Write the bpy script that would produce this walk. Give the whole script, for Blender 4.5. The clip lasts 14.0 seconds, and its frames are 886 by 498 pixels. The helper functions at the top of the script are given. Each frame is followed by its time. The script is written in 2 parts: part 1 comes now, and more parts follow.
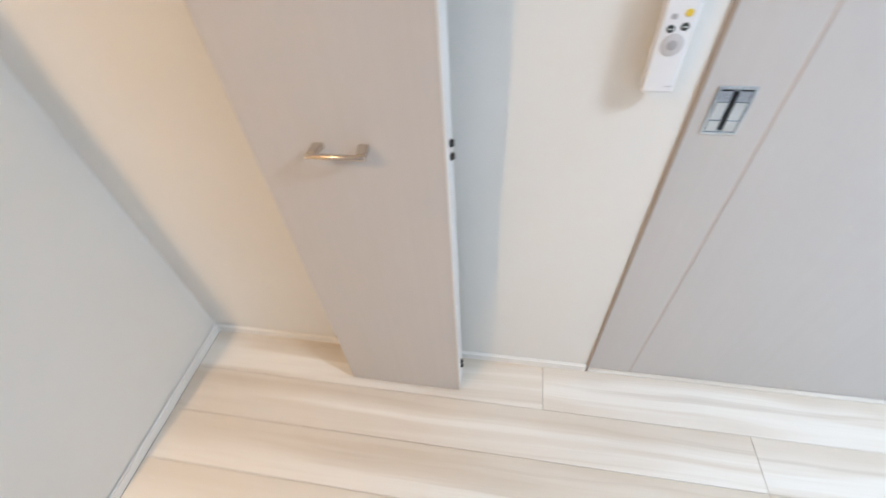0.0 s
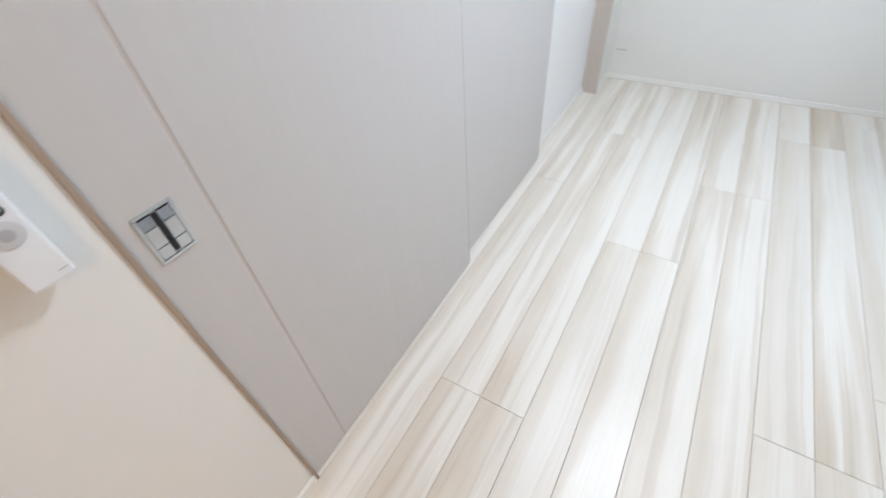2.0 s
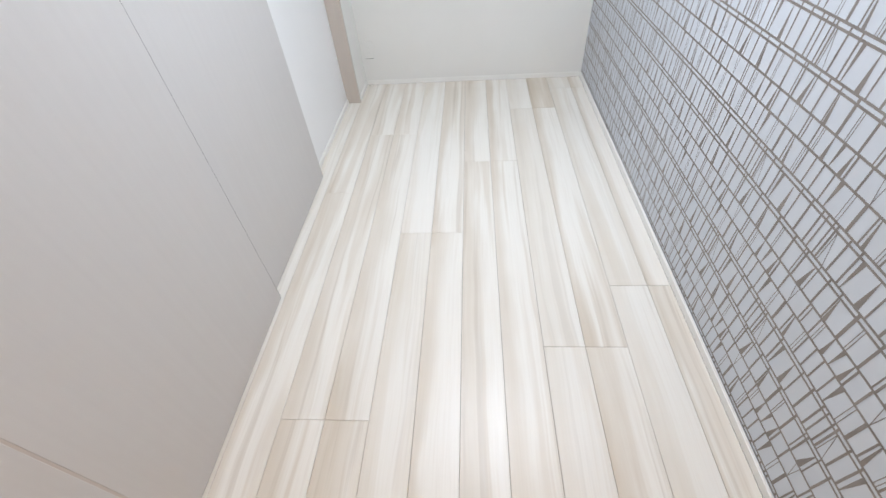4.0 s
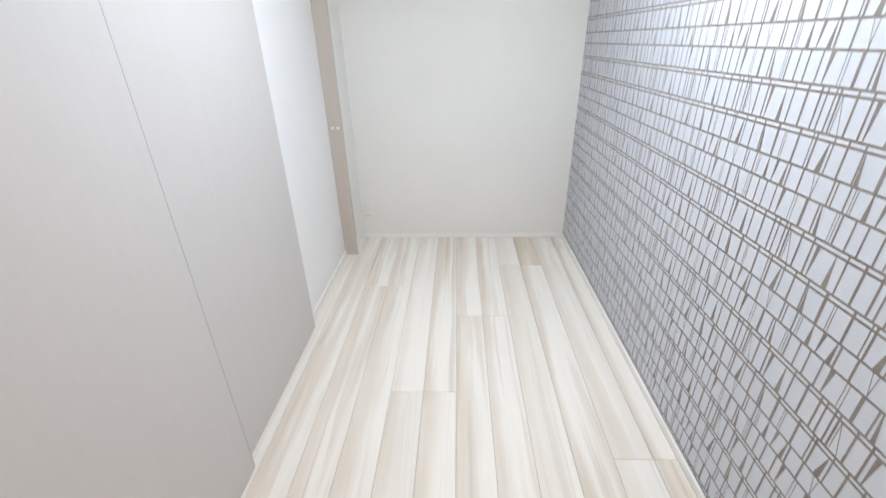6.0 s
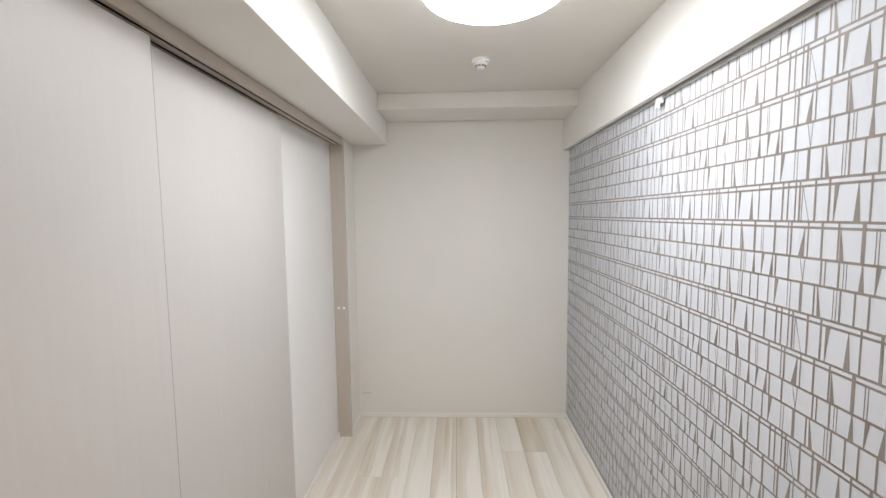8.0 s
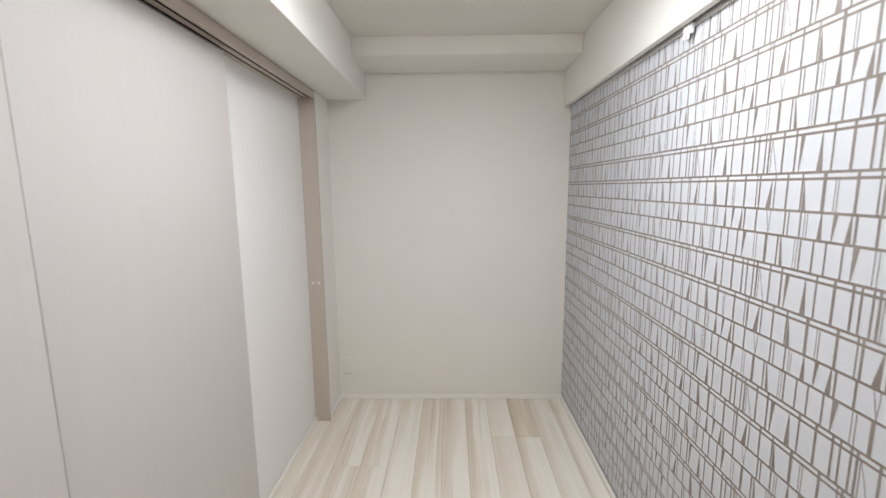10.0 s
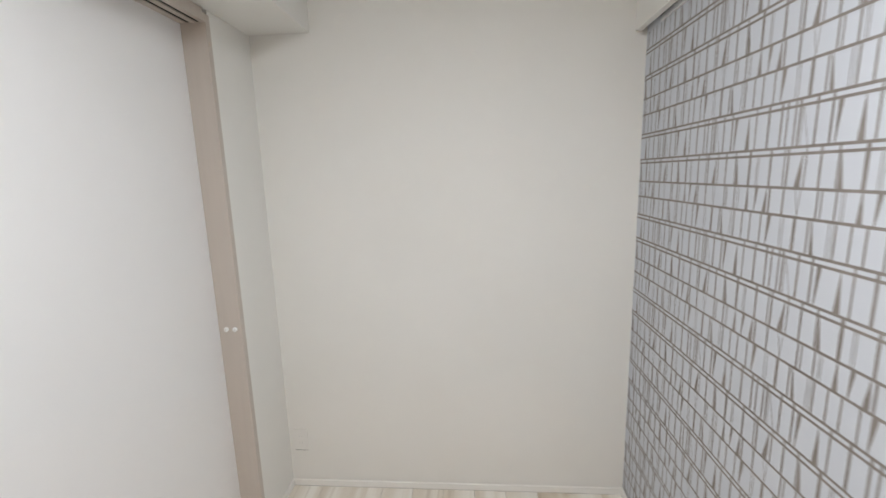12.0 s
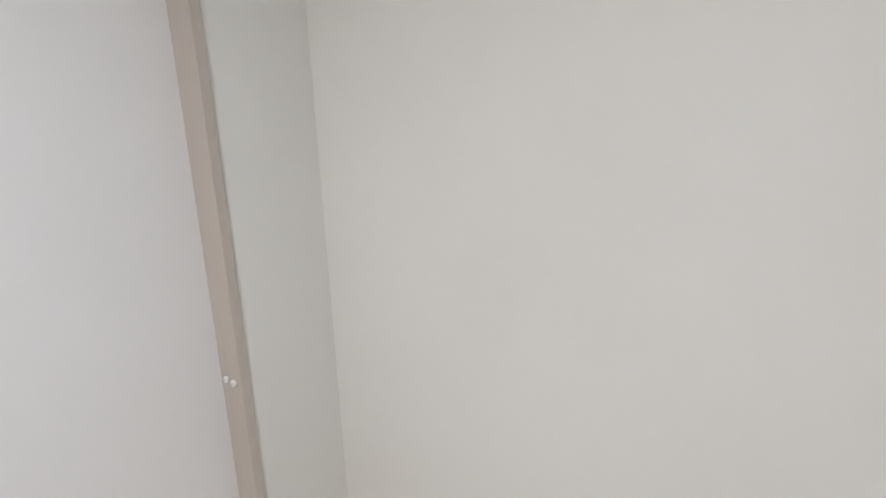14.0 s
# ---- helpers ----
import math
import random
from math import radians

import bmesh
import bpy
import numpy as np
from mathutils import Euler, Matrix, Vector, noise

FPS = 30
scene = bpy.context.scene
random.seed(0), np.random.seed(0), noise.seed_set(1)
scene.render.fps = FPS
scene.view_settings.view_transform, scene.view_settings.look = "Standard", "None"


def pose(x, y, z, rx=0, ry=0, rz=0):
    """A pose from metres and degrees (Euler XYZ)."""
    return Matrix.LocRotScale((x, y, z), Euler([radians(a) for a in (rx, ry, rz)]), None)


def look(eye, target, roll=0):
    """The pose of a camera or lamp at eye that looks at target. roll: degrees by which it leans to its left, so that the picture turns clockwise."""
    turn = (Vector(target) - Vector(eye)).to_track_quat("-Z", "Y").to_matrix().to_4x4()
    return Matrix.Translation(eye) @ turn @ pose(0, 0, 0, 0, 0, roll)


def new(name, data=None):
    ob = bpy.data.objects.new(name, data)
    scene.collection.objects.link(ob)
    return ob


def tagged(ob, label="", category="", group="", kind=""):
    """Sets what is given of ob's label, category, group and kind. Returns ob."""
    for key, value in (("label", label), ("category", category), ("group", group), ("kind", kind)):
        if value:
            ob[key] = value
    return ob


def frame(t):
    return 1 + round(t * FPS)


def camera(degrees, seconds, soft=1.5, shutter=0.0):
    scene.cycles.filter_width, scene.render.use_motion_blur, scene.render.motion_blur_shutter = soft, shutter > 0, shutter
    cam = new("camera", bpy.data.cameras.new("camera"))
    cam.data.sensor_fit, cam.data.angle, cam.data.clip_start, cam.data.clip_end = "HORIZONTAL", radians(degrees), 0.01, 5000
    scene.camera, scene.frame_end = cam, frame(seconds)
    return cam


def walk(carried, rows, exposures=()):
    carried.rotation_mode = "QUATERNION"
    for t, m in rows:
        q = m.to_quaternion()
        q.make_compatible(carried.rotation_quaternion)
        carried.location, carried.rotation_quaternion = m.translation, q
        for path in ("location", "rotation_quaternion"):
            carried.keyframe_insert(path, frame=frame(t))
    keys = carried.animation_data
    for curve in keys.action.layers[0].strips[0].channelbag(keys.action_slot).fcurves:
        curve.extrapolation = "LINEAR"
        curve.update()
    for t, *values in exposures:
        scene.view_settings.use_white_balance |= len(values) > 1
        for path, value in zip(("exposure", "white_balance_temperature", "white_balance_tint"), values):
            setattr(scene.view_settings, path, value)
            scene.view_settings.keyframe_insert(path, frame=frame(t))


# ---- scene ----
cam = camera(93.4, 14.0, soft=1.5, shutter=0.35)
EXPOSURES = [(0.0, 0.71, 5330, 6), (1.5, 0.52, 5520, 7), (3.2, 0.46, 5700, 8.2), (5.3, 0.43, 5800, 9), (6.5, 0.36, 6020, 8.8), (7.5, 0.09, 6430, 10.8),
             (10.0, -0.04, 6440, 11), (12.5, 0.09, 6290, 10), (13.5, 0.08, 6290, 11.5), (14.0, 0.07, 6220, 11.5)]
PATH = [
    (0, (0.079, -0.443, 1.352), (-1.263, -0.733, -0.102), -4.6),
    (0.5, (-0.002, -0.383, 1.352), (-1.39, -0.273, -0.084), -5.5),
    (1, (-0.034, -0.305, 1.369), (-1.345, 0.244, -0.038), -5.5),
    (1.5, (-0.031, -0.258, 1.354), (-1.113, 0.666, -0.05), -5.4),
    (2, (-0.04, -0.248, 1.355), (-0.848, 0.924, -0.05), -5.5),
    (2.5, (0.01, -0.244, 1.362), (-0.517, 1.066, -0.054), -5.6),
    (3, (0.094, -0.246, 1.374), (-0.184, 1.126, -0.054), -6.5),
    (3.2, (0.133, -0.253, 1.377), (-0.072, 1.132, -0.052), -7.2),
    (5.3, (0.192, -0.207, 1.444), (0.123, 1.352, 0.193), -1.6),
    (5.5, (0.138, -0.222, 1.425), (0.094, 1.425, 0.292), -1.0),
    (6, (0.138, -0.203, 1.491), (0.063, 1.584, 0.596), -1.3),
    (6.5, (0.123, -0.209, 1.558), (0.044, 1.688, 0.93), -1.0),
    (7, (0.114, -0.243, 1.599), (0.039, 1.724, 1.245), -0.5),
    (7.5, (0.14, -0.261, 1.629), (0.06, 1.728, 1.439), -0.7),
    (7.7, (0.139, -0.262, 1.635), (0.064, 1.73, 1.475), -0.7),
    (10, (0.184, 0.037, 1.579), (0.145, 2.015, 1.287), -0.5),
    (10.5, (0.244, 0.289, 1.572), (0.196, 2.263, 1.254), -0.6),
    (11, (0.267, 0.571, 1.573), (0.225, 2.543, 1.241), -0.7),
    (11.5, (0.309, 0.859, 1.551), (0.213, 2.83, 1.223), -1.1),
    (12, (0.298, 1.133, 1.568), (0.146, 3.095, 1.216), -1.6),
    (12.5, (0.334, 1.429, 1.568), (0.08, 3.379, 1.205), -2.0),
    (13, (0.322, 1.682, 1.549), (-0.031, 3.613, 1.165), -1.9),
    (13.5, (0.312, 1.938, 1.491), (-0.378, 3.785, 1.156), -2.8),
    (14, (0.337, 2.178, 1.527), (-0.774, 3.788, 1.105), -1.4),
]
walk(cam, [(t, look(eye, target, roll)) for t, eye, target, roll in PATH], EXPOSURES)

# ---- world and exposure ----
world = bpy.data.worlds.new("world")
scene.world = world
world.use_nodes = True
world.node_tree.nodes["Background"].inputs["Color"].default_value = (0.02, 0.02, 0.02, 1)
world.node_tree.nodes["Background"].inputs["Strength"].default_value = 0.2

# plan, in metres
XW, XE = -0.660, 1.004          # wall with the sliding doors, papered wall
YN, YF = -1.522, 3.000          # south wall, far wall
YC = -0.940                     # line of the folding door
CEIL = 2.450
BOX_W_X, BOX_W_Z = -0.390, 2.176
BOX_E_X, BOX_E_Z = 0.956, 2.115
BEAM_Y, BEAM_Z = 2.610, 2.345
OPEN0, OPEN1, OPEN_Z = 0.020, 0.990, 2.440   # opening from the hall
REVEAL = -0.750                 # white wall behind the sliding panels
JAMB0, JAMB1 = -0.131, 2.684    # the sliding doors' frame
HEAD_Z = 2.128


# ---- materials ----
def mat(name, base, rough=0.6, metal=0.0, spec=0.4):
    m = bpy.data.materials.new(name)
    m.use_nodes = True
    b = m.node_tree.nodes["Principled BSDF"]
    b.inputs["Base Color"].default_value = (*base, 1)
    b.inputs["Roughness"].default_value = rough
    b.inputs["Metallic"].default_value = metal
    b.inputs["Specular IOR Level"].default_value = spec
    return m


def add(m, kind, **values):
    n = m.node_tree.nodes.new(kind)
    for key, value in values.items():
        n.inputs[key].default_value = value
    return n


def link(m, a, out, b, into):
    m.node_tree.links.new(a.outputs[out], b.inputs[into])


def coords(m, scale, turn=(0, 0, 0)):
    tc = add(m, "ShaderNodeTexCoord")
    mp = add(m, "ShaderNodeMapping", Scale=scale, Rotation=turn)
    link(m, tc, "Object", mp, "Vector")
    return mp


def shader(m):
    return m.node_tree.nodes["Principled BSDF"]


def vary(m, base, other, scale, detail=4.0, low=0.35, high=0.7, rough=None):
    """Lets the base colour drift between two tones over a noise of that scale."""
    mp = coords(m, scale)
    n = add(m, "ShaderNodeTexNoise", Scale=1.0, Detail=detail, Roughness=0.6)
    link(m, mp, "Vector", n, "Vector")
    r = add(m, "ShaderNodeMapRange", **{"From Min": low, "From Max": high})
    link(m, n, "Fac", r, "Value")
    mix = add(m, "ShaderNodeMix")
    mix.data_type = "RGBA"
    mix.inputs["A"].default_value = (*base, 1)
    mix.inputs["B"].default_value = (*other, 1)
    link(m, r, "Result", mix, "Factor")
    m.node_tree.links.new(mix.outputs["Result"], shader(m).inputs["Base Color"])
    if rough:
        r2 = add(m, "ShaderNodeMapRange", **{"To Min": rough[0], "To Max": rough[1]})
        link(m, n, "Fac", r2, "Value")
        link(m, r2, "Result", shader(m), "Roughness")
    return mix


def bump(m, scale, strength, distance=0.001, detail=3.0):
    mp = coords(m, scale)
    n = add(m, "ShaderNodeTexNoise", Scale=1.0, Detail=detail, Roughness=0.65)
    link(m, mp, "Vector", n, "Vector")
    b = add(m, "ShaderNodeBump", Strength=strength, Distance=distance)
    link(m, n, "Fac", b, "Height")
    link(m, b, "Normal", shader(m), "Normal")


wall_paper = mat("white_vinyl_wallpaper", (0.76, 0.75, 0.72), 0.75, spec=0.25)
vary(wall_paper, (0.845, 0.832, 0.79), (0.825, 0.812, 0.768), (2.2, 2.2, 2.2))
bump(wall_paper, (420, 420, 260), 0.35, 0.0006)

ceiling_paper = mat("white_ceiling_paper", (0.76, 0.75, 0.73), 0.85, spec=0.2)
vary(ceiling_paper, (0.80, 0.775, 0.73), (0.78, 0.755, 0.705), (1.5, 1.5, 1.5))
bump(ceiling_paper, (300, 300, 300), 0.4, 0.0008)

recess_paper = mat("bright_white_paper", (0.86, 0.86, 0.86), 0.6, spec=0.3)
vary(recess_paper, (0.88, 0.87, 0.858), (0.865, 0.855, 0.84), (2.5, 2.5, 2.5))
bump(recess_paper, (420, 420, 260), 0.2, 0.0005)

accent_paper = mat("white_patterned_wallpaper", (0.84, 0.85, 0.86), 0.68, spec=0.25)
vary(accent_paper, (0.668, 0.690, 0.730), (0.652, 0.674, 0.714), (3, 3, 3))
bump(accent_paper, (500, 500, 500), 0.15, 0.0004)

print_ink = mat("taupe_print", (0.27, 0.235, 0.21), 0.55, spec=0.35)
vary(print_ink, (0.31, 0.275, 0.25), (0.235, 0.205, 0.182), (14, 14, 14), 3.0, 0.3, 0.72)

trim_white = mat("white_skirting", (0.80, 0.785, 0.75), 0.45)
vary(trim_white, (0.90, 0.885, 0.84), (0.875, 0.86, 0.815), (5, 5, 5))

door_face = mat("pale_taupe_door_laminate", (0.62, 0.575, 0.55), 0.5, spec=0.35)
vary(door_face, (0.612, 0.588, 0.565), (0.598, 0.574, 0.551), (60, 60, 1.2), 4.0, 0.3, 0.7, (0.42, 0.52))
bump(door_face, (700, 700, 30), 0.04, 0.0003)

frame_face = mat("taupe_frame_laminate", (0.43, 0.375, 0.335), 0.5, spec=0.35)
vary(frame_face, (0.585, 0.522, 0.460), (0.560, 0.499, 0.438), (50, 50, 2.5), 4.0, 0.3, 0.7, (0.42, 0.55))

edge_white = mat("white_edge_band", (0.78, 0.77, 0.75), 0.45)
groove_dark = mat("dark_track_groove", (0.014, 0.012, 0.011), 0.8)
rail_metal = mat("white_painted_aluminium", (0.80, 0.80, 0.80), 0.35)
chrome = mat("polished_chrome", (0.60, 0.62, 0.64), 0.10, 1.0)
satin = mat("satin_nickel", (0.62, 0.58, 0.54), 0.32, 1.0)
bright_nickel = mat("bright_brushed_nickel", (0.62, 0.57, 0.51), 0.14, 1.0)
hinge_dark = mat("dark_hinge_metal", (0.06, 0.055, 0.05), 0.45, 0.7)
plastic = mat("white_plastic", (0.90, 0.90, 0.885), 0.35)
plastic_cool = mat("glossy_white_plastic", (0.86, 0.87, 0.89), 0.22, spec=0.5)
plastic_pale = mat("pale_grey_plastic", (0.62, 0.62, 0.63), 0.4)
plastic_grey = mat("light_grey_plastic", (0.45, 0.45, 0.47), 0.4)
plastic_black = mat("black_plastic", (0.012, 0.012, 0.014), 0.25)
plastic_dark = mat("dark_green_rubber", (0.05, 0.065, 0.06), 0.5)
plastic_yellow = mat("yellow_rubber", (0.75, 0.56, 0.05), 0.5)
shade_dark = mat("dark_gap_shade", (0.09, 0.075, 0.06), 0.8)
gap_taupe = mat("taupe_seam", (0.56, 0.50, 0.455), 0.6)
outlet_ivory = mat("ivory_outlet_plastic", (0.835, 0.822, 0.78), 0.6)
slot_ivory = mat("shaded_ivory_plastic", (0.66, 0.65, 0.62), 0.5)
pull_metal = mat("plate_chrome", (0.66, 0.69, 0.71), 0.16, 1.0)
pull_dish = mat("dark_chrome", (0.36, 0.38, 0.40), 0.25, 1.0)
jamb_brown = mat("tan_brown_jamb", (0.40, 0.31, 0.235), 0.55)
vary(jamb_brown, (0.42, 0.33, 0.25), (0.36, 0.28, 0.21), (40, 40, 3))


def glow(name, tone, strength):
    m = mat(name, (0.85, 0.85, 0.85), 0.5)
    shader(m).inputs["Emission Color"].default_value = (*tone, 1)
    shader(m).inputs["Emission Strength"].default_value = strength
    return m


lamp_glow = glow("lit_diffuser", (0.96, 0.98, 1.0), 40.0)
spot_glow = glow("lit_warm_downlight", (1.0, 0.57, 0.24), 1150.0)
rim_glow = glow("lit_diffuser_rim", (0.96, 0.98, 1.0), 4.5)
red_glow = glow("red_indicator", (1.0, 0.06, 0.05), 1.2)


def wood(name, pale, streak, amount):
    """Washed pale wood: long tone bands, narrow streaks and fine grain, all along y."""
    m = mat(name, pale, 0.36, spec=0.45)
    info = add(m, "ShaderNodeObjectInfo")
    tc = add(m, "ShaderNodeTexCoord")
    shift = add(m, "ShaderNodeVectorMath")
    shift.operation = "MULTIPLY_ADD"
    shift.inputs[1].default_value = (1, 1, 1)
    spread = add(m, "ShaderNodeCombineXYZ", Y=3.0)
    mul = add(m, "ShaderNodeMath")
    mul.operation = "MULTIPLY"
    mul.inputs[1].default_value = 37.0
    link(m, info, "Random", mul, 0)
    link(m, mul, "Value", spread, "Z")
    link(m, tc, "Object", shift, 0)
    m.node_tree.links.new(spread.outputs["Vector"], shift.inputs[2])

    # slow sideways wander of the bands
    wmap = add(m, "ShaderNodeMapping", Scale=(5, 1.5, 1))
    link(m, shift, "Vector", wmap, "Vector")
    wander = add(m, "ShaderNodeTexNoise", Scale=1.0, Detail=2.0, Roughness=0.5)
    link(m, wmap, "Vector", wander, "Vector")
    wide = add(m, "ShaderNodeMapRange", **{"To Min": -0.022, "To Max": 0.022})
    link(m, wander, "Fac", wide, "Value")
    aside = add(m, "ShaderNodeCombineXYZ")
    link(m, wide, "Result", aside, "X")
    wavy = add(m, "ShaderNodeVectorMath")
    link(m, shift, "Vector", wavy, 0)
    link(m, aside, "Vector", wavy, 1)

    def band(scale, detail, low, high, distort=0.0):
        mp = add(m, "ShaderNodeMapping", Scale=scale)
        link(m, wavy, "Vector", mp, "Vector")
        n = add(m, "ShaderNodeTexNoise", Scale=1.0, Detail=detail, Roughness=0.55, Distortion=distort)
        link(m, mp, "Vector", n, "Vector")
        r = add(m, "ShaderNodeMapRange", **{"From Min": low, "From Max": high})
        r.interpolation_type = "SMOOTHSTEP"
        link(m, n, "Fac", r, "Value")
        return n, r

    def blend(a, b, fac, weight):
        mix = add(m, "ShaderNodeMix")
        mix.data_type = "RGBA"
        if isinstance(a, tuple):
            mix.inputs["A"].default_value = (*a, 1)
        else:
            m.node_tree.links.new(a.outputs["Result"], mix.inputs["A"])
        mix.inputs["B"].default_value = (*b, 1)
        k = add(m, "ShaderNodeMath")
        k.operation = "MULTIPLY"
        k.inputs[1].default_value = weight
        link(m, fac, "Result", k, 0)
        link(m, k, "Value", mix, "Factor")
        return mix

    tone, broad = band((11.0, 0.38, 1), 3.0, 0.47, 0.60, 0.6)
    _, thin = band((34, 0.40, 1), 4.0, 0.55, 0.70, 0.6)
    grain, fine = band((190, 4.0, 1), 4.0, 0.40, 0.75)
    _, cloud = band((6, 1.6, 1), 3.0, 0.35, 0.7)
    reach, _ = band((1.2, 0.8, 1), 3.0, 0.3, 0.7)
    # a darker band along one edge of each strip, of changing width
    halves = add(m, "ShaderNodeSeparateXYZ")
    link(m, tc, "Generated", halves, "Vector")
    across = add(m, "ShaderNodeMath")
    across.operation = "ADD"
    link(m, halves, "X", across, 0)
    sway = add(m, "ShaderNodeMath")
    sway.operation = "MULTIPLY"
    sway.inputs[1].default_value = 3.0
    link(m, wide, "Result", sway, 0)
    link(m, sway, "Value", across, 1)
    far_edge = add(m, "ShaderNodeMapRange", **{"From Min": 0.32, "From Max": 0.68, "To Min": 0.14, "To Max": 0.95})
    link(m, reach, "Fac", far_edge, "Value")
    near_edge = add(m, "ShaderNodeMath")
    near_edge.operation = "MULTIPLY"
    near_edge.inputs[1].default_value = 0.22
    link(m, far_edge, "Result", near_edge, 0)
    edge = add(m, "ShaderNodeMapRange", **{"To Min": 1.0, "To Max": 0.0})
    edge.interpolation_type = "SMOOTHSTEP"
    link(m, across, "Value", edge, "Value")
    link(m, near_edge, "Value", edge, "From Min")
    link(m, far_edge, "Result", edge, "From Max")
    dark = tuple(0.78 * c for c in streak)
    c0 = blend(pale, streak, edge, 0.66 * amount)
    c1 = blend(c0, streak, broad, 0.54 * amount)
    c2 = blend(c1, dark, thin, 0.50 * amount)
    c3 = blend(c2, streak, fine, 0.14)
    c4 = blend(c3, tuple(min(1.0, 1.05 * c) for c in pale), cloud, 0.25)
    m.node_tree.links.new(c4.outputs["Result"], shader(m).inputs["Base Color"])
    rr = add(m, "ShaderNodeMapRange", **{"To Min": 0.28, "To Max": 0.44})
    link(m, grain, "Fac", rr, "Value")
    link(m, rr, "Result", shader(m), "Roughness")
    b = add(m, "ShaderNodeBump", Strength=0.08, Distance=0.0006)
    link(m, grain, "Fac", b, "Height")
    link(m, b, "Normal", shader(m), "Normal")
    return m


wood_pale = wood("pale_washed_wood", (0.862, 0.826, 0.757), (0.65, 0.565, 0.44), 0.55)
wood_mid = wood("streaked_washed_wood", (0.866, 0.828, 0.755), (0.565, 0.465, 0.335), 0.76)
wood_dark = wood("beige_washed_wood", (0.775, 0.71, 0.61), (0.53, 0.43, 0.30), 0.9)
seam_dark = mat("dark_floor_seam", (0.16, 0.125, 0.095), 0.8)


# ---- mesh helpers ----
def finish(name, bm, material, smooth=False):
    me = bpy.data.meshes.new(name)
    bm.normal_update()
    bm.to_mesh(me)
    bm.free()
    for m in (material if isinstance(material, (list, tuple)) else [material]):
        me.materials.append(m)
    for p in me.polygons:
        p.use_smooth = smooth
    return new(name, me)


def part(name, bm, material, parent, label="", smooth=False):
    """Links a bmesh as one mesh object under a thing or a part."""
    ob = finish(name, bm, material, smooth)
    ob.parent = parent
    ob.matrix_parent_inverse = Matrix.Translation(-Vector(parent.location))
    if label:
        ob["label"] = label
    return ob


def thing(name, label, category, at=(0, 0, 0), group="", kind=""):
    """An empty at a thing's base, whose parts are given in world places."""
    ob = new(name)
    ob.location = at
    ob.empty_display_size = 0.05
    return tagged(ob, label, category, group, kind)


def box(x0, x1, y0, y1, z0, z1, bevel=0.0, seg=2):
    bm = bmesh.new()
    bmesh.ops.create_cube(bm, size=1.0)
    for v in bm.verts:
        v.co = ((x0 + x1) / 2 + v.co.x * (x1 - x0), (y0 + y1) / 2 + v.co.y * (y1 - y0), (z0 + z1) / 2 + v.co.z * (z1 - z0))
    if bevel:
        bmesh.ops.bevel(bm, geom=bm.edges[:], offset=bevel, segments=seg, affect="EDGES", profile=0.5)
    return bm


def rod(a, b, r, sides=20, r2=None, bevel=0.0):
    """A cylinder or cone from a to b."""
    a, b = Vector(a), Vector(b)
    bm = bmesh.new()
    turn = (b - a).to_track_quat("Z", "Y").to_matrix().to_4x4()
    bmesh.ops.create_cone(bm, cap_ends=True, segments=sides, radius1=r, radius2=r if r2 is None else r2, depth=(b - a).length,
                          matrix=Matrix.Translation((a + b) / 2) @ turn)
    if bevel:
        rim = [e for e in bm.edges if len(e.link_faces) == 2 and any(len(f.verts) > 4 for f in e.link_faces)]
        bmesh.ops.bevel(bm, geom=rim, offset=bevel, segments=3, affect="EDGES", profile=0.5)
    return bm


def spun(profile, at, sides=64):
    """A turned shape: (radius, height) pairs about a vertical axis at a place."""
    bm = bmesh.new()
    rings = []
    for r, z in profile:
        if r < 1e-6:
            rings.append([bm.verts.new((at[0], at[1], at[2] + z))])
        else:
            rings.append([bm.verts.new((at[0] + r * math.cos(2 * math.pi * i / sides), at[1] + r * math.sin(2 * math.pi * i / sides), at[2] + z)) for i in range(sides)])
    for p, q in zip(rings, rings[1:]):
        for i in range(sides):
            j = (i + 1) % sides
            a = [p[i % len(p)], p[j % len(p)], q[j % len(q)], q[i % len(q)]]
            face = list(dict.fromkeys(a))
            if len(face) > 2:
                bm.faces.new(face)
    bmesh.ops.recalc_face_normals(bm, faces=bm.faces[:])
    return bm


def merge(*bms):
    out = bmesh.new()
    for b in bms:
        me = bpy.data.meshes.new("temp")
        b.to_mesh(me)
        b.free()
        out.from_mesh(me)
        bpy.data.meshes.remove(me)
    return out


def structure(name, bm, material, label, category):
    return tagged(finish(name, bm, material), label, category, kind="structure")


# ---- shell ----
T = 0.12
structure("wall_west_near", box(XW - T, XW, YN - T, JAMB0 - 0.009, 0, CEIL + 0.1), wall_paper, "plain white vinyl papered wall beside the sliding doors", "wall")
structure("wall_west_far", box(XW - T, XW, JAMB1 + 0.025, YF, 0, CEIL + 0.1), wall_paper, "narrow white papered wall beside the door post", "wall")
structure("wall_west_recess", box(REVEAL - T, REVEAL, JAMB0 - 0.012, JAMB1 + 0.025, 0, CEIL + 0.1), recess_paper, "white papered wall behind the sliding door panels", "wall")
structure("wall_west_head", box(REVEAL, XW - 0.001, JAMB0 - 0.012, JAMB1 + 0.025, HEAD_Z + 0.05, CEIL + 0.1), wall_paper, "white wall above the sliding doors", "wall")
structure("wall_north", box(REVEAL - T, XE + T, YF, YF + T, 0, CEIL + 0.1), wall_paper, "plain white vinyl papered end wall", "wall")
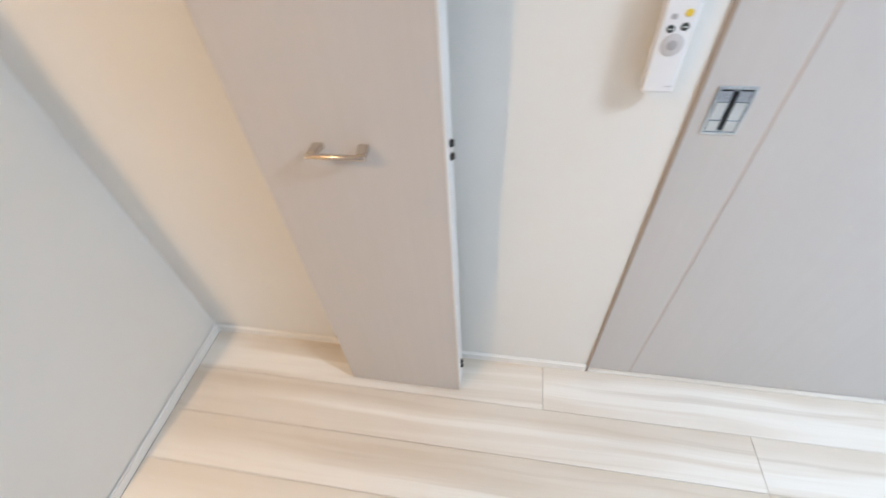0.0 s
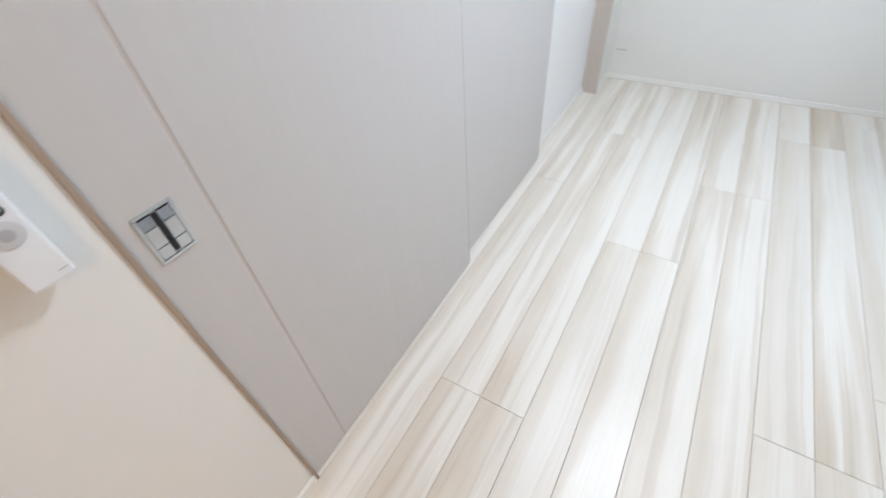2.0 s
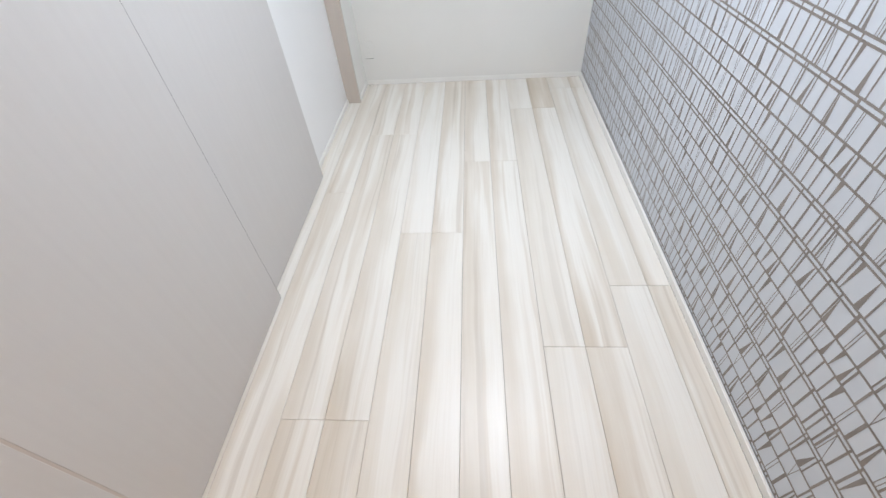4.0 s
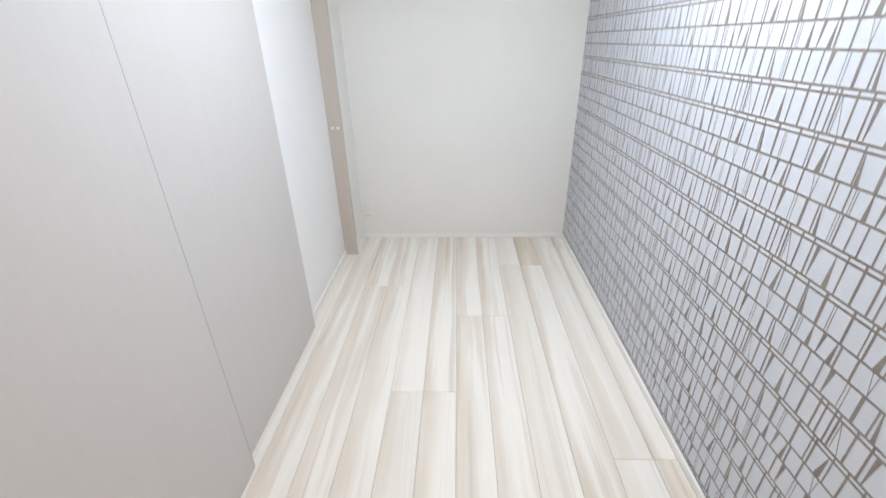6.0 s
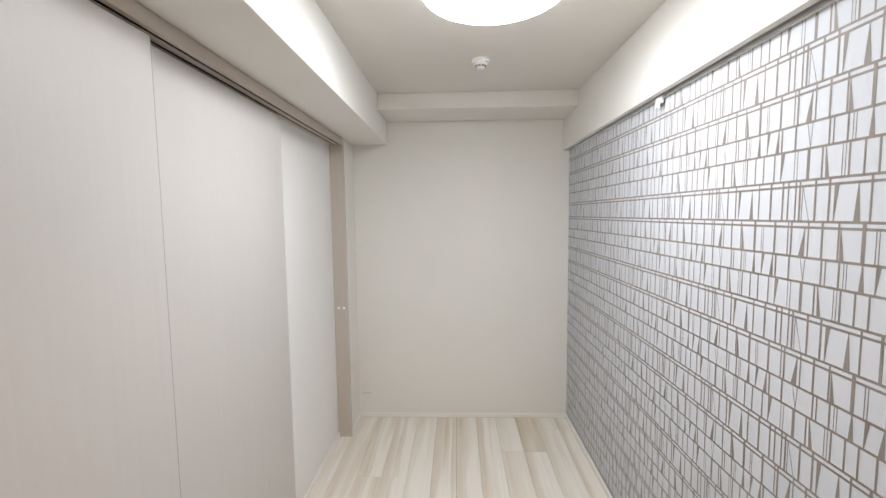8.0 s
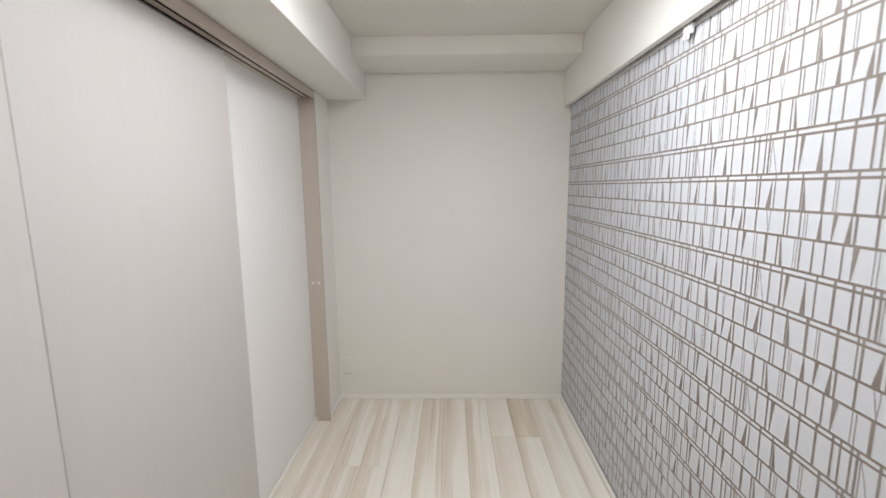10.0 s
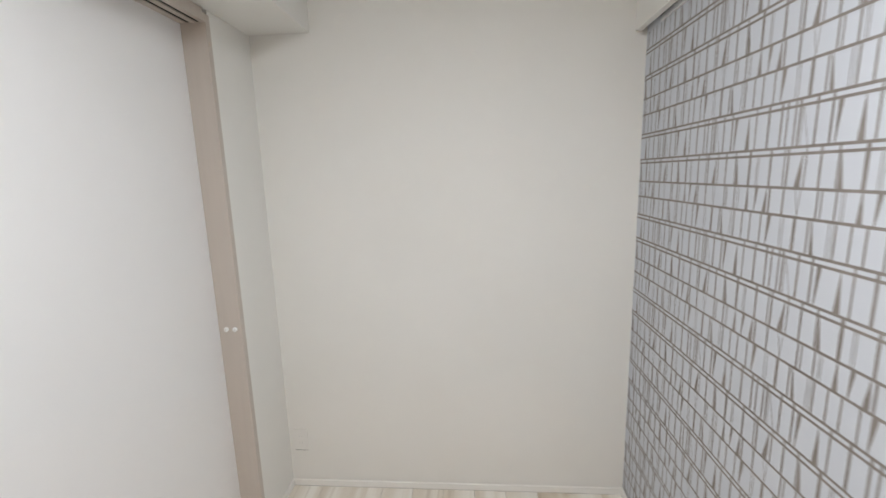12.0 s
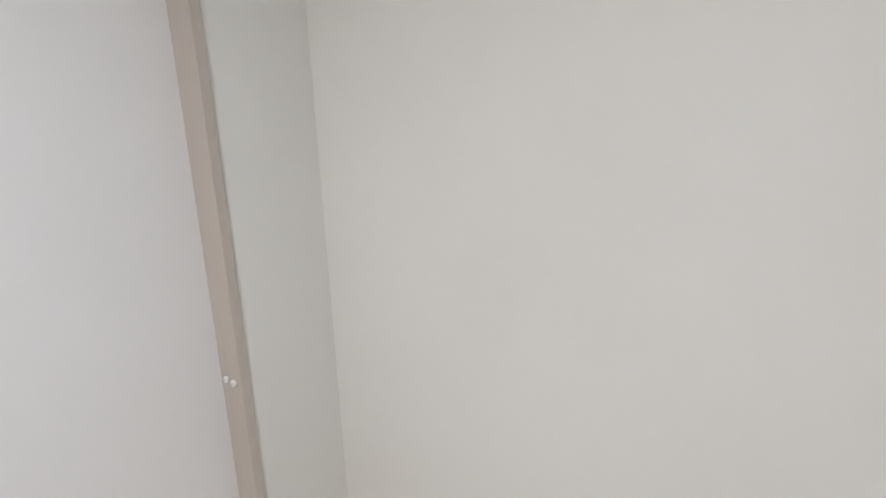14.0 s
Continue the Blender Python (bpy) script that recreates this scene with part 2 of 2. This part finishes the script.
structure("wall_south", merge(box(XW - T, OPEN0, YN - 0.09, YN, 0, CEIL + 0.1), box(OPEN1, XE + T, YN - 0.09, YN, 0, CEIL + 0.1), box(OPEN0, OPEN1, YN - 0.09, YN, OPEN_Z, CEIL + 0.1)),
          wall_paper, "plain white papered wall with an opening to the hall", "wall")
HS, HE, HW0 = YN - 1.25, XE + 0.35, XW - 0.1
structure("hall_wall_south", box(HW0, HE, HS - T, HS, 0, CEIL), wall_paper, "plain white hall wall", "wall")
structure("hall_wall_east", box(HE, HE + T, HS - T, YN - 0.09, 0, CEIL), wall_paper, "plain white hall wall", "wall")
structure("hall_wall_west", box(HW0 - T, HW0, HS - T, YN - 0.09, 0, CEIL), wall_paper, "plain white hall wall", "wall")
structure("hall_ceiling", box(HW0 - T, HE + T, HS - T, YN - 0.09, CEIL - 0.02, CEIL + 0.1), ceiling_paper, "white hall ceiling", "ceiling")
structure("hall_floor", box(HW0 - T, HE + T, HS - T, YN - 0.09, -0.10, -0.001), wood_pale, "pale wood hall floor", "floor")
wall_east = structure("wall_east", box(XE, XE + T, YN, YF, 0, CEIL + 0.1), accent_paper, "white wallpaper with a taupe grid of bars and wedges", "wall")
structure("ceiling", box(REVEAL - T, XE + T, YN - T, YF + T, CEIL, CEIL + 0.1), ceiling_paper, "white papered ceiling", "ceiling")
structure("beam_west", box(XW, BOX_W_X, YC, YF, BOX_W_Z, CEIL, 0.003), wall_paper, "white boxed beam above the sliding doors", "beam")
beam_east = structure("beam_east", merge(box(BOX_E_X, XE - 0.021, YC, YF, BOX_E_Z, CEIL - 0.001, 0.002), box(XE - 0.021, XE, YC, YF, BOX_E_Z + 0.03, CEIL - 0.002)),
                      wall_paper, "white boxed beam above the patterned wall", "beam")
part("shadow_slot", box(XE - 0.0208, XE - 0.0095, YC, 2.86, BOX_E_Z + 0.008, BOX_E_Z + 0.0295), groove_dark, beam_east, "near-black fill for the shade in the rail slot")
structure("beam_north", box(BOX_W_X, BOX_E_X, BEAM_Y, YF, BEAM_Z, CEIL, 0.003), wall_paper, "white boxed beam along the end wall", "beam")
structure("door_drop", box(XW, XE, YC - 0.05, YC, 2.16, CEIL), wall_paper, "white drop wall above the folding door", "wall")


# skirting boards with a softly rounded top
def skirting(name, x0, x1, y0, y1, side):
    bm = box(x0, x1, y0, y1, 0, 0.036)
    top = [e for e in bm.edges if all(v.co.z > 0.03 for v in e.verts)]
    bmesh.ops.bevel(bm, geom=top, offset=0.0048, segments=3, affect="EDGES")
    return structure(name, bm, trim_white, "low white skirting board along the " + side, "skirting")


SK = 0.010
skirting("baseboard_north", XW + SK, XE - SK, YF - SK, YF, "end wall")
skirting("baseboard_east", XE - SK, XE, YN, YF, "patterned wall")
skirting("baseboard_south", XW + SK, OPEN0, YN, YN + SK, "south wall")
skirting("baseboard_west_near", XW, XW + SK, YN, JAMB0 - 0.010, "wall beside the sliding doors")
skirting("baseboard_west_far", XW, XW + SK, JAMB1 + 0.027, YF, "narrow wall")
skirting("baseboard_recess", REVEAL, REVEAL + SK, JAMB0, JAMB1, "wall behind the panels")

# door frame: posts, header with two track grooves, flush sill
structure("door_post_near", box(REVEAL, XW + 0.004, JAMB0 - 0.009, JAMB0, 0, HEAD_Z + 0.03, 0.001), jamb_brown, "narrow jamb of the sliding door frame, its shadow line in the tan brown", "door frame")
structure("door_post_far", box(REVEAL, XW + 0.007, JAMB1, JAMB1 + 0.025, 0, HEAD_Z + 0.03, 0.0015), frame_face, "taupe laminate post of the sliding door frame", "door frame")
G = (-0.679, -0.717)
HW = 0.008
head = merge(box(G[0] + HW, XW + 0.007, JAMB0, JAMB1, HEAD_Z, HEAD_Z + 0.03), box(G[1] + HW, G[0] - HW, JAMB0, JAMB1, HEAD_Z, HEAD_Z + 0.03),
             box(REVEAL, G[1] - HW, JAMB0, JAMB1, HEAD_Z, HEAD_Z + 0.03), box(REVEAL, XW, JAMB0, JAMB1, HEAD_Z + 0.03, HEAD_Z + 0.048))
header = structure("door_header", head, frame_face, "taupe door header with two dark track grooves", "door frame")
for g in G:
    part("track", box(g - HW + 0.001, g + HW - 0.001, JAMB0, JAMB1, HEAD_Z + 0.003, HEAD_Z + 0.029), groove_dark, header, "dark metal track")
structure("sill", box(REVEAL + SK, -0.6535, JAMB0, JAMB1, -0.01, 0.0012), wood_pale, "flush pale wood sill under the sliding doors", "sill")

# ---- floor ----
floor = structure("floor", box(REVEAL - T, XE + T, YN - T, YF + T, -0.10, -0.006), seam_dark, "pale washed wood plank floor with beige streaks", "floor")


# ---- sliding doors ----
def sliding_door(face, y0, y1, pull):
    t = 0.030
    d = thing("sliding_door", "pale taupe laminate sliding door panel, closed" if pull else "pale taupe laminate sliding door panel behind the first",
              "sliding door", (face - t / 2, (y0 + y1) / 2, 0.006), "sliding doors")
    if pull:
        part("stile", box(face - t, face, y0, 0.0015, 0.006, HEAD_Z - 0.016, 0.0015), door_face, d)
        part("groove", box(face - t + 0.002, face - 0.0010, 0.0010, 0.0075, 0.006, HEAD_Z - 0.016), gap_taupe, d, "thin taupe groove beside the pull")
        part("edge_shade", box(face - t + 0.002, face - 0.001, y1 - 0.0005, y1 + 0.0017, 0.006, HEAD_Z - 0.016), shade_dark, d, "dark strip for the shade gap at the panel's end")
        part("panel", box(face - t, face, 0.0070, y1, 0.006, HEAD_Z - 0.016, 0.0015), door_face, d)
        yc, zc, hy, hz = -0.075, 0.958, 0.031, 0.0455
        rim = merge(box(face, face + 0.0025, yc - hy, yc + hy, zc + hz - 0.005, zc + hz, 0.0008), box(face, face + 0.0025, yc - hy, yc + hy, zc - hz, zc - hz + 0.005, 0.0008),
                    box(face, face + 0.0025, yc - hy, yc - hy + 0.005, zc - hz + 0.005, zc + hz - 0.005), box(face, face + 0.0025, yc + hy - 0.005, yc + hy, zc - hz + 0.005, zc + hz - 0.005))
        h = part("flush_pull", rim, pull_metal, d, "grey chrome flush pull plate")
        y0c, y1c, z0c, z1c = yc - hy + 0.005, yc + hy - 0.005, zc - hz + 0.005, zc + hz - 0.005
        part("dish", box(face + 0.0002, face + 0.0006, y0c, y1c, z0c, z1c), pull_dish, h, "dark chrome recess")
        for z0, z1, tip in ((z0c + 0.024, z1c - 0.024, 0.0010), (z1c - 0.0225, z1c - 0.0015, -0.0012), (z0c + 0.0015, z0c + 0.0225, 0.0006)):
            for ya, yb in ((y0c + 0.0015, yc - 0.0052), (yc + 0.0052, y1c - 0.0015)):
                plate = box(face + 0.0006, face + 0.0016, ya, yb, z0, z1)
                for v in plate.verts:
                    if v.co.x > face + 0.001:
                        v.co.x += tip * (1 if v.co.z > (z0 + z1) / 2 else -0.3)
                bmesh.ops.bevel(plate, geom=[e for e in plate.edges if all(v.co.x > face + 0.001 for v in e.verts)], offset=0.0004, segments=2, affect="EDGES")
                part("facet", plate, chrome, h, "tilted chrome facet shaped after the recess's reflections")
        part("slot", box(face + 0.0006, face + 0.0036, yc - 0.0042, yc + 0.0042, zc - hz + 0.010, zc + hz - 0.010, 0.0008), plastic_black, h, "dark finger slot")
    else:
        part("panel", box(face - t, face, y0, y1, 0.006, HEAD_Z - 0.016, 0.0015), door_face, d)
    return d


sliding_door(-0.664, JAMB0 + 0.001, 0.856, True)
sliding_door(-0.702, 0.790, 1.753, False)

# white rubber bumpers on the far post
for i, x in enumerate((-0.679, -0.716)):
    b = thing("door_bumper", "small round white rubber bumper on the taupe post", "door bumper", (x, JAMB1, 0.970), "bumpers on the post")
    part("cap", rod((x, JAMB1, 0.970), (x, JAMB1 - 0.009, 0.970), 0.0095, 20, bevel=0.003), plastic, b, smooth=True)
    part("screw", rod((x, JAMB1 - 0.0085, 0.970), (x, JAMB1 - 0.0098, 0.970), 0.0022, 12), gap_taupe, b)

# ---- folded door ----
bifold = thing("bifold_door", "pale taupe two-leaf folding door, folded open", "folding door", (-0.555, -0.738, 0.010))
LY0, LY1 = -0.924, -0.553
for x0, x1 in ((-0.553, -0.525), (-0.587, -0.559)):
    leaf = part("leaf", box(x0, x1, LY0, LY1 - 0.004, 0.010, 2.13, 0.001), door_face, bifold)
    part("edge_band", box(x0, x1, LY1 - 0.004, LY1, 0.010, 2.13, 0.001), edge_white, leaf, "white edge band")
for z in (0.140, 0.928, 1.72):
    hg = part("hinge", box(-0.5595, -0.5525, LY1 - 0.002, LY1 + 0.002, z - 0.022, z + 0.022, 0.001), satin, bifold, "small dark pivot hinge")
    part("knuckle", rod((-0.556, LY1 + 0.003, z + 0.008), (-0.556, LY1 + 0.003, z + 0.020), 0.006, 14, bevel=0.002), hinge_dark, hg)
    part("knuckle", rod((-0.556, LY1 + 0.003, z - 0.020), (-0.556, LY1 + 0.003, z - 0.008), 0.006, 14, bevel=0.002), hinge_dark, hg)
hd = part("handle", rod((-0.490, -0.797, 0.947), (-0.490, -0.689, 0.947), 0.0052, 20, bevel=0.0015), bright_nickel, bifold, "bright nickel bar handle", smooth=True)
for y, out in ((-0.789, -1), (-0.697, 1)):
    foot = box(-0.525, -0.492, y - 0.008, y + 0.008, 0.942, 0.953)
    for v in foot.verts:
        if v.co.x < -0.51:
            v.co.y = y + 1.3 * (v.co.y - y) - 0.004 * out
            v.co.z = 0.9475 + 1.2 * (v.co.z - 0.9475)
    bmesh.ops.bevel(foot, geom=foot.edges[:], offset=0.002, segments=3, affect="EDGES")
    part("mount", foot, bright_nickel, hd)

# ---- things on the walls ----
sw = thing("light_switch", "white two-rocker light switch with a red indicator", "light switch", (XW, -0.2170, 1.273))
part("plate", box(XW, XW + 0.008, -0.2560, -0.1780, 1.213, 1.333, 0.002), plastic, sw)
part("surround", box(XW + 0.008, XW + 0.010, -0.2420, -0.1920, 1.224, 1.322, 0.0008), plastic, sw)
for z0, z1 in ((1.227, 1.270), (1.273, 1.319)):
    part("rocker", box(XW + 0.010, XW + 0.0125, -0.2400, -0.1940, z0, z1, 0.001), plastic, sw)
part("indicator", box(XW + 0.0125, XW + 0.0132, -0.2235, -0.2180, 1.2495, 1.2520), red_glow, sw, "lit red indicator")
part("marking", box(XW + 0.0125, XW + 0.0129, -0.2165, -0.2115, 1.2500, 1.2515), plastic_grey, sw, "short grey dash")

rc = thing("remote_control", "white remote control with grey dial in a wall holder", "remote control", (XW, -0.2155, 1.012))
part("holder", box(XW, XW + 0.016, -0.2335, -0.1975, 1.030, 1.130, 0.003), plastic, rc)
FX = XW + 0.036
part("body", box(XW + 0.016, FX, -0.2400, -0.1910, 1.008, 1.172, 0.004, 3), plastic_cool, rc)
part("sender_window", box(XW + 0.017, FX - 0.0005, -0.2380, -0.1930, 1.168, 1.190, 0.004, 3), plastic_black, rc, "glossy black sender window")


def button(y, z, r, material, label=""):
    part("button", rod((FX - 0.001, y, z), (FX + 0.0012, y, z), r, 20, bevel=0.0004), material, rc, label, smooth=True)


button(-0.2245, 1.124, 0.0042, plastic_grey, "grey button")
button(-0.2055, 1.129, 0.0055, plastic_yellow, "yellow button")
for y, z in ((-0.2245, 1.107), (-0.2055, 1.110)):
    key = part("button", rod((FX - 0.001, y, z), (FX + 0.0012, y, z), 0.0058, 20, bevel=0.0005), plastic_dark, rc, "dark green button", smooth=True)
    part("marking", box(FX + 0.0011, FX + 0.0015, y - 0.0026, y + 0.0026, z - 0.0008, z + 0.0008), plastic, key, "pale bar")
dial = part("dial", rod((FX - 0.001, -0.2155, 1.084), (FX + 0.0014, -0.2155, 1.084), 0.0165, 32, bevel=0.0006), plastic_pale, rc, "round grey dial", smooth=True)
part("dial_centre", rod((FX + 0.0012, -0.2155, 1.084), (FX + 0.0022, -0.2155, 1.084), 0.0075, 24, bevel=0.0004), plastic_grey, dial, smooth=True)
part("marking", box(FX - 0.0002, FX + 0.0004, -0.2065, -0.1955, 1.0185, 1.0205), plastic_pale, rc, "faint grey marking")

ot = thing("wall_outlet", "white double wall outlet above the skirting", "outlet", (-0.5970, YF, 0.262))
part("plate", box(-0.6320, -0.5620, YF - 0.007, YF, 0.202, 0.322, 0.002), outlet_ivory, ot)
part("cover_shadow", box(-0.6300, -0.5640, YF - 0.0055, YF - 0.001, 0.2, 0.2028), shade_dark, ot, "dark strip standing in for the plate's shadow")
part("insert", box(-0.6180, -0.5760, YF - 0.0095, YF - 0.007, 0.224, 0.300, 0.0008), outlet_ivory, ot)
for z in (0.245, 0.280):
    for x in (-0.6035, -0.5905):
        part("slot", box(x - 0.0012, x + 0.0012, YF - 0.0102, YF - 0.009, z - 0.004, z + 0.004), slot_ivory, ot, "shaded slot")

# picture rail in the beam's slot, with a sliding hook
rail = structure("picture_rail", merge(box(XE - 0.009, XE - 0.0006, YC, 2.86, BOX_E_Z - 0.012, BOX_E_Z - 0.0015, 0.001), box(XE - 0.004, XE - 0.0006, YC, 2.86, BOX_E_Z - 0.0015, BOX_E_Z + 0.02)),
                 rail_metal, "white aluminium picture rail above the patterned wallpaper", "picture rail")
hk = thing("rail_hook", "white sliding hook on the picture rail", "hook", (XE - 0.010, 1.552, BOX_E_Z - 0.03))
part("runner", box(XE - 0.020, XE - 0.0092, 1.527, 1.577, BOX_E_Z - 0.034, BOX_E_Z - 0.001, 0.002), plastic, hk)
part("clip", box(XE - 0.024, XE - 0.0202, 1.533, 1.546, BOX_E_Z - 0.052, BOX_E_Z - 0.008, 0.001), plastic, hk)
part("clip", box(XE - 0.024, XE - 0.0202, 1.557, 1.570, BOX_E_Z - 0.046, BOX_E_Z - 0.008, 0.001), plastic, hk)

# ---- lamps and detector on the ceiling ----
LX, LYC, LR = 0.272, 1.228, 0.252
lamp = thing("ceiling_lamp", "lit round white ceiling lamp with a frosted diffuser", "ceiling lamp", (LX, LYC, CEIL))
part("base", spun([(0, 0), (LR - 0.03, 0), (LR - 0.025, -0.030), (0, -0.030)], (LX, LYC, CEIL)), plastic, lamp, smooth=False)
dif = part("diffuser", spun([(LR - 0.006, -0.066), (LR - 0.030, -0.077), (LR - 0.10, -0.085), (0.10, -0.090), (0, -0.091)], (LX, LYC, CEIL)), lamp_glow, lamp,
           "glowing frosted white diffuser", smooth=True)
part("rim", spun([(LR - 0.012, -0.018), (LR, -0.024), (LR + 0.002, -0.045), (LR - 0.006, -0.066)], (LX, LYC, CEIL)), rim_glow, dif, smooth=True)

DX, DY = 0.275, 2.037
det = thing("smoke_detector", "small round white smoke detector on the ceiling", "smoke detector", (DX, DY, CEIL))
part("base", spun([(0, 0), (0.047, 0), (0.048, -0.006), (0.046, -0.016), (0, -0.016)], (DX, DY, CEIL), 40), plastic, det, smooth=False)
part("head", spun([(0.034, -0.016), (0.033, -0.024), (0.026, -0.028)], (DX, DY, CEIL), 40), plastic, det)
part("cage", spun([(0.026, -0.028), (0.024, -0.040), (0.016, -0.046), (0, -0.047)], (DX, DY, CEIL), 40), plastic, det, smooth=True)
for k in range(10):
    a = 2 * math.pi * k / 10
    s = box(-0.0015, 0.0015, -0.0035, 0.0035, -0.0385, -0.030)
    bmesh.ops.transform(s, matrix=Matrix.Translation((DX, DY, CEIL)) @ Matrix.Rotation(a, 4, "Z") @ Matrix.Translation((0.0252, 0, 0)), verts=s.verts)
    part("vent", s, groove_dark, det, "dark vent slit")

HX, HY, HZ = 1.000, -1.650, CEIL - 0.02
dl = thing("downlight", "lit warm round downlight in the hall ceiling", "downlight", (HX, HY, HZ))
part("ring", spun([(0.042, -0.002), (0.056, -0.004), (0.058, 0.0), (0.042, 0.0)], (HX, HY, HZ), 40), plastic, dl)
part("lens", spun([(0.041, -0.0035), (0, -0.0035)], (HX, HY, HZ), 40), spot_glow, dl, "glowing warm lens")

# ---- printed pattern of the wallpaper ----
PV, PH = 0.3310, 0.3250
A_Z, B_Z, S1_Z, S2_Z = 1.369, 1.267, 1.1850, 1.122


def bar(c, w):
    return (c - w / 2, c + w / 2, c - w / 2, c + w / 2)


def hair(a, b):
    return (a - 0.0009, a + 0.0009, b - 0.0009, b + 0.0009)


# each shape: its two ends at the row's top, then at the row's bottom
ROW_A = [(0.984, 0.986, 0.977, 0.993), bar(0.956, 0.005), bar(0.911, 0.007), bar(0.869, 0.006), bar(0.851, 0.005), bar(0.827, 0.005), bar(0.814, 0.006),
         bar(0.806, 0.0022), hair(0.805, 0.784), bar(0.768, 0.006), bar(0.730, 0.006), (0.706, 0.718, 0.715, 0.718)]
ROW_B = [(1.113, 1.116, 1.114, 1.131), bar(1.104, 0.004), bar(1.065, 0.006), bar(1.022, 0.005), (1.016, 1.018, 1.006, 1.018), bar(0.963, 0.009), bar(0.936, 0.0022),
         bar(0.929, 0.0022), bar(0.887, 0.007), bar(0.842, 0.004), bar(0.831, 0.006)]
ROW_C = [bar(1.160, 0.006), hair(1.125, 1.114), hair(1.110, 1.114), bar(1.063, 0.005), bar(1.052, 0.004), bar(1.017, 0.005), bar(1.005, 0.002), bar(0.998, 0.002),
         (0.961, 0.964, 0.956, 0.969), (0.922, 0.933, 0.931, 0.934), (0.890, 0.893, 0.888, 0.902), bar(0.880, 0.006)]
ROW_D = [(1.186, 1.200, 1.197, 1.200), bar(1.154, 0.002), bar(1.145, 0.002), bar(1.112, 0.009), bar(1.073, 0.005), (1.063, 1.066, 1.052, 1.063), bar(1.021, 0.002),
         bar(1.013, 0.002), bar(1.004, 0.005), bar(0.969, 0.005), bar(0.937, 0.005), bar(0.897, 0.005)]

verts, faces = [], []
Y0P, Y1P, Z0P, Z1P = YC, YF - 0.0005, 0.036, BOX_E_Z - 0.012
XP = XE - 0.0005


def quad(ya, yb, zt, yc, yd, zb):
    """A printed shape, from ya..yb at its top to yc..yd at its bottom, cut at the wall's edges."""
    if min(ya, yc) < Y0P or max(yb, yd) > Y1P:
        return
    if zt <= Z0P or zb >= Z1P:
        return
    for z, low in ((Z0P, True), (Z1P, False)):
        if zb < z < zt:
            f = (zt - z) / (zt - zb)
            p, q = ya + f * (yc - ya), yb + f * (yd - yb)
            if low:
                yc, yd, zb = p, q, z
            else:
                ya, yb, zt = p, q, z
    n = len(verts)
    verts.extend([(XP, ya, zt), (XP, yb, zt), (XP, yd, zb), (XP, yc, zb)])
    faces.append((n, n + 1, n + 2, n + 3))


LW = 0.0062
for k in range(-4, 4):
    o = k * PV
    for c in (A_Z + 0.0072, A_Z - 0.0072, B_Z + 0.0072, B_Z - 0.0072, S1_Z, S2_Z):
        quad(Y0P, Y1P, o + c + LW / 2, Y0P, Y1P, o + c - LW / 2)
    rows = ((ROW_A, 0.012, A_Z - 0.0072, B_Z + 0.0072), (ROW_B, 0.015, B_Z - 0.0072, S1_Z), (ROW_C, 0.014, S1_Z, S2_Z), (ROW_D, 0.019, S2_Z, A_Z - PV + 0.0072))
    for shapes, dy, zt, zb in rows:
        for h in range(-7, 8):
            for ya, yb, yc, yd in shapes:
                y = dy + h * PH
                quad(ya + y, yb + y, o + zt - LW / 2, yc + y, yd + y, o + zb + LW / 2)
    for shapes, dy, c in ((ROW_A, 0.012, A_Z), (ROW_B, 0.015, B_Z)):
        for h in range(-7, 8):
            for ya, yb, yc, yd in shapes:
                if abs(ya - yc) < 1e-6 and yb - ya > 0.003:
                    y = dy + h * PH
                    quad(ya + y, yb + y, o + c + 0.0041, yc + y, yd + y, o + c - 0.0041)
me = bpy.data.meshes.new("printed_pattern")
me.from_pydata(verts, [], faces)
me.materials.append(print_ink)
pattern = new("printed_pattern", me)
pattern.parent = wall_east
tagged(pattern, label="taupe printed grid of bars, wedges and hairlines", kind="stuff")

# ---- floor strips, last ----
SP = 0.1553
LINES = [XW + 0.0065] + [-0.187 + SP * i for i in range(-2, 8)] + [XE - SK]
BOARD = 1.885
START = (-0.282, 0.330, 1.262, 1.873, 0.622, 0.918)      # a joint of each two-strip board, from west to east


def strip(x0, x1, y0, y1, tone):
    """One floor strip with eased edges."""
    g, e = 0.0006, 0.0011
    bm = bmesh.new()
    low = [bm.verts.new((x, y, -0.006)) for x, y in ((x0 + g, y0 + g), (x1 - g, y0 + g), (x1 - g, y1 - g), (x0 + g, y1 - g))]
    mid = [bm.verts.new((v.co.x, v.co.y, -0.0010)) for v in low]
    top = [bm.verts.new((x, y, 0.0)) for x, y in ((x0 + g + e, y0 + g + e), (x1 - g - e, y0 + g + e), (x1 - g - e, y1 - g - e), (x0 + g + e, y1 - g - e))]
    for i in range(4):
        j = (i + 1) % 4
        bm.faces.new((low[i], low[j], mid[j], mid[i]))
        bm.faces.new((mid[i], mid[j], top[j], top[i]))
    bm.faces.new(top)
    ob = finish("plank", bm, tone)
    ob.parent = floor
    return ob


for i in range(len(LINES) - 1):
    board = 0 if i == 0 else (i + 1) // 2
    joint = START[board]
    ys = sorted([YN + SK] + [joint + BOARD * k for k in range(-3, 4) if YN + 0.02 < joint + BOARD * k < YF - 0.02] + [YF - SK])
    for k in range(len(ys) - 1):
        tone = wood_pale if i in (3, 7, 9) else wood_mid
        if ys[k] > 2.0 and i == 8:
            tone = wood_dark
        strip(LINES[i], LINES[i + 1], ys[k], ys[k + 1], tone)
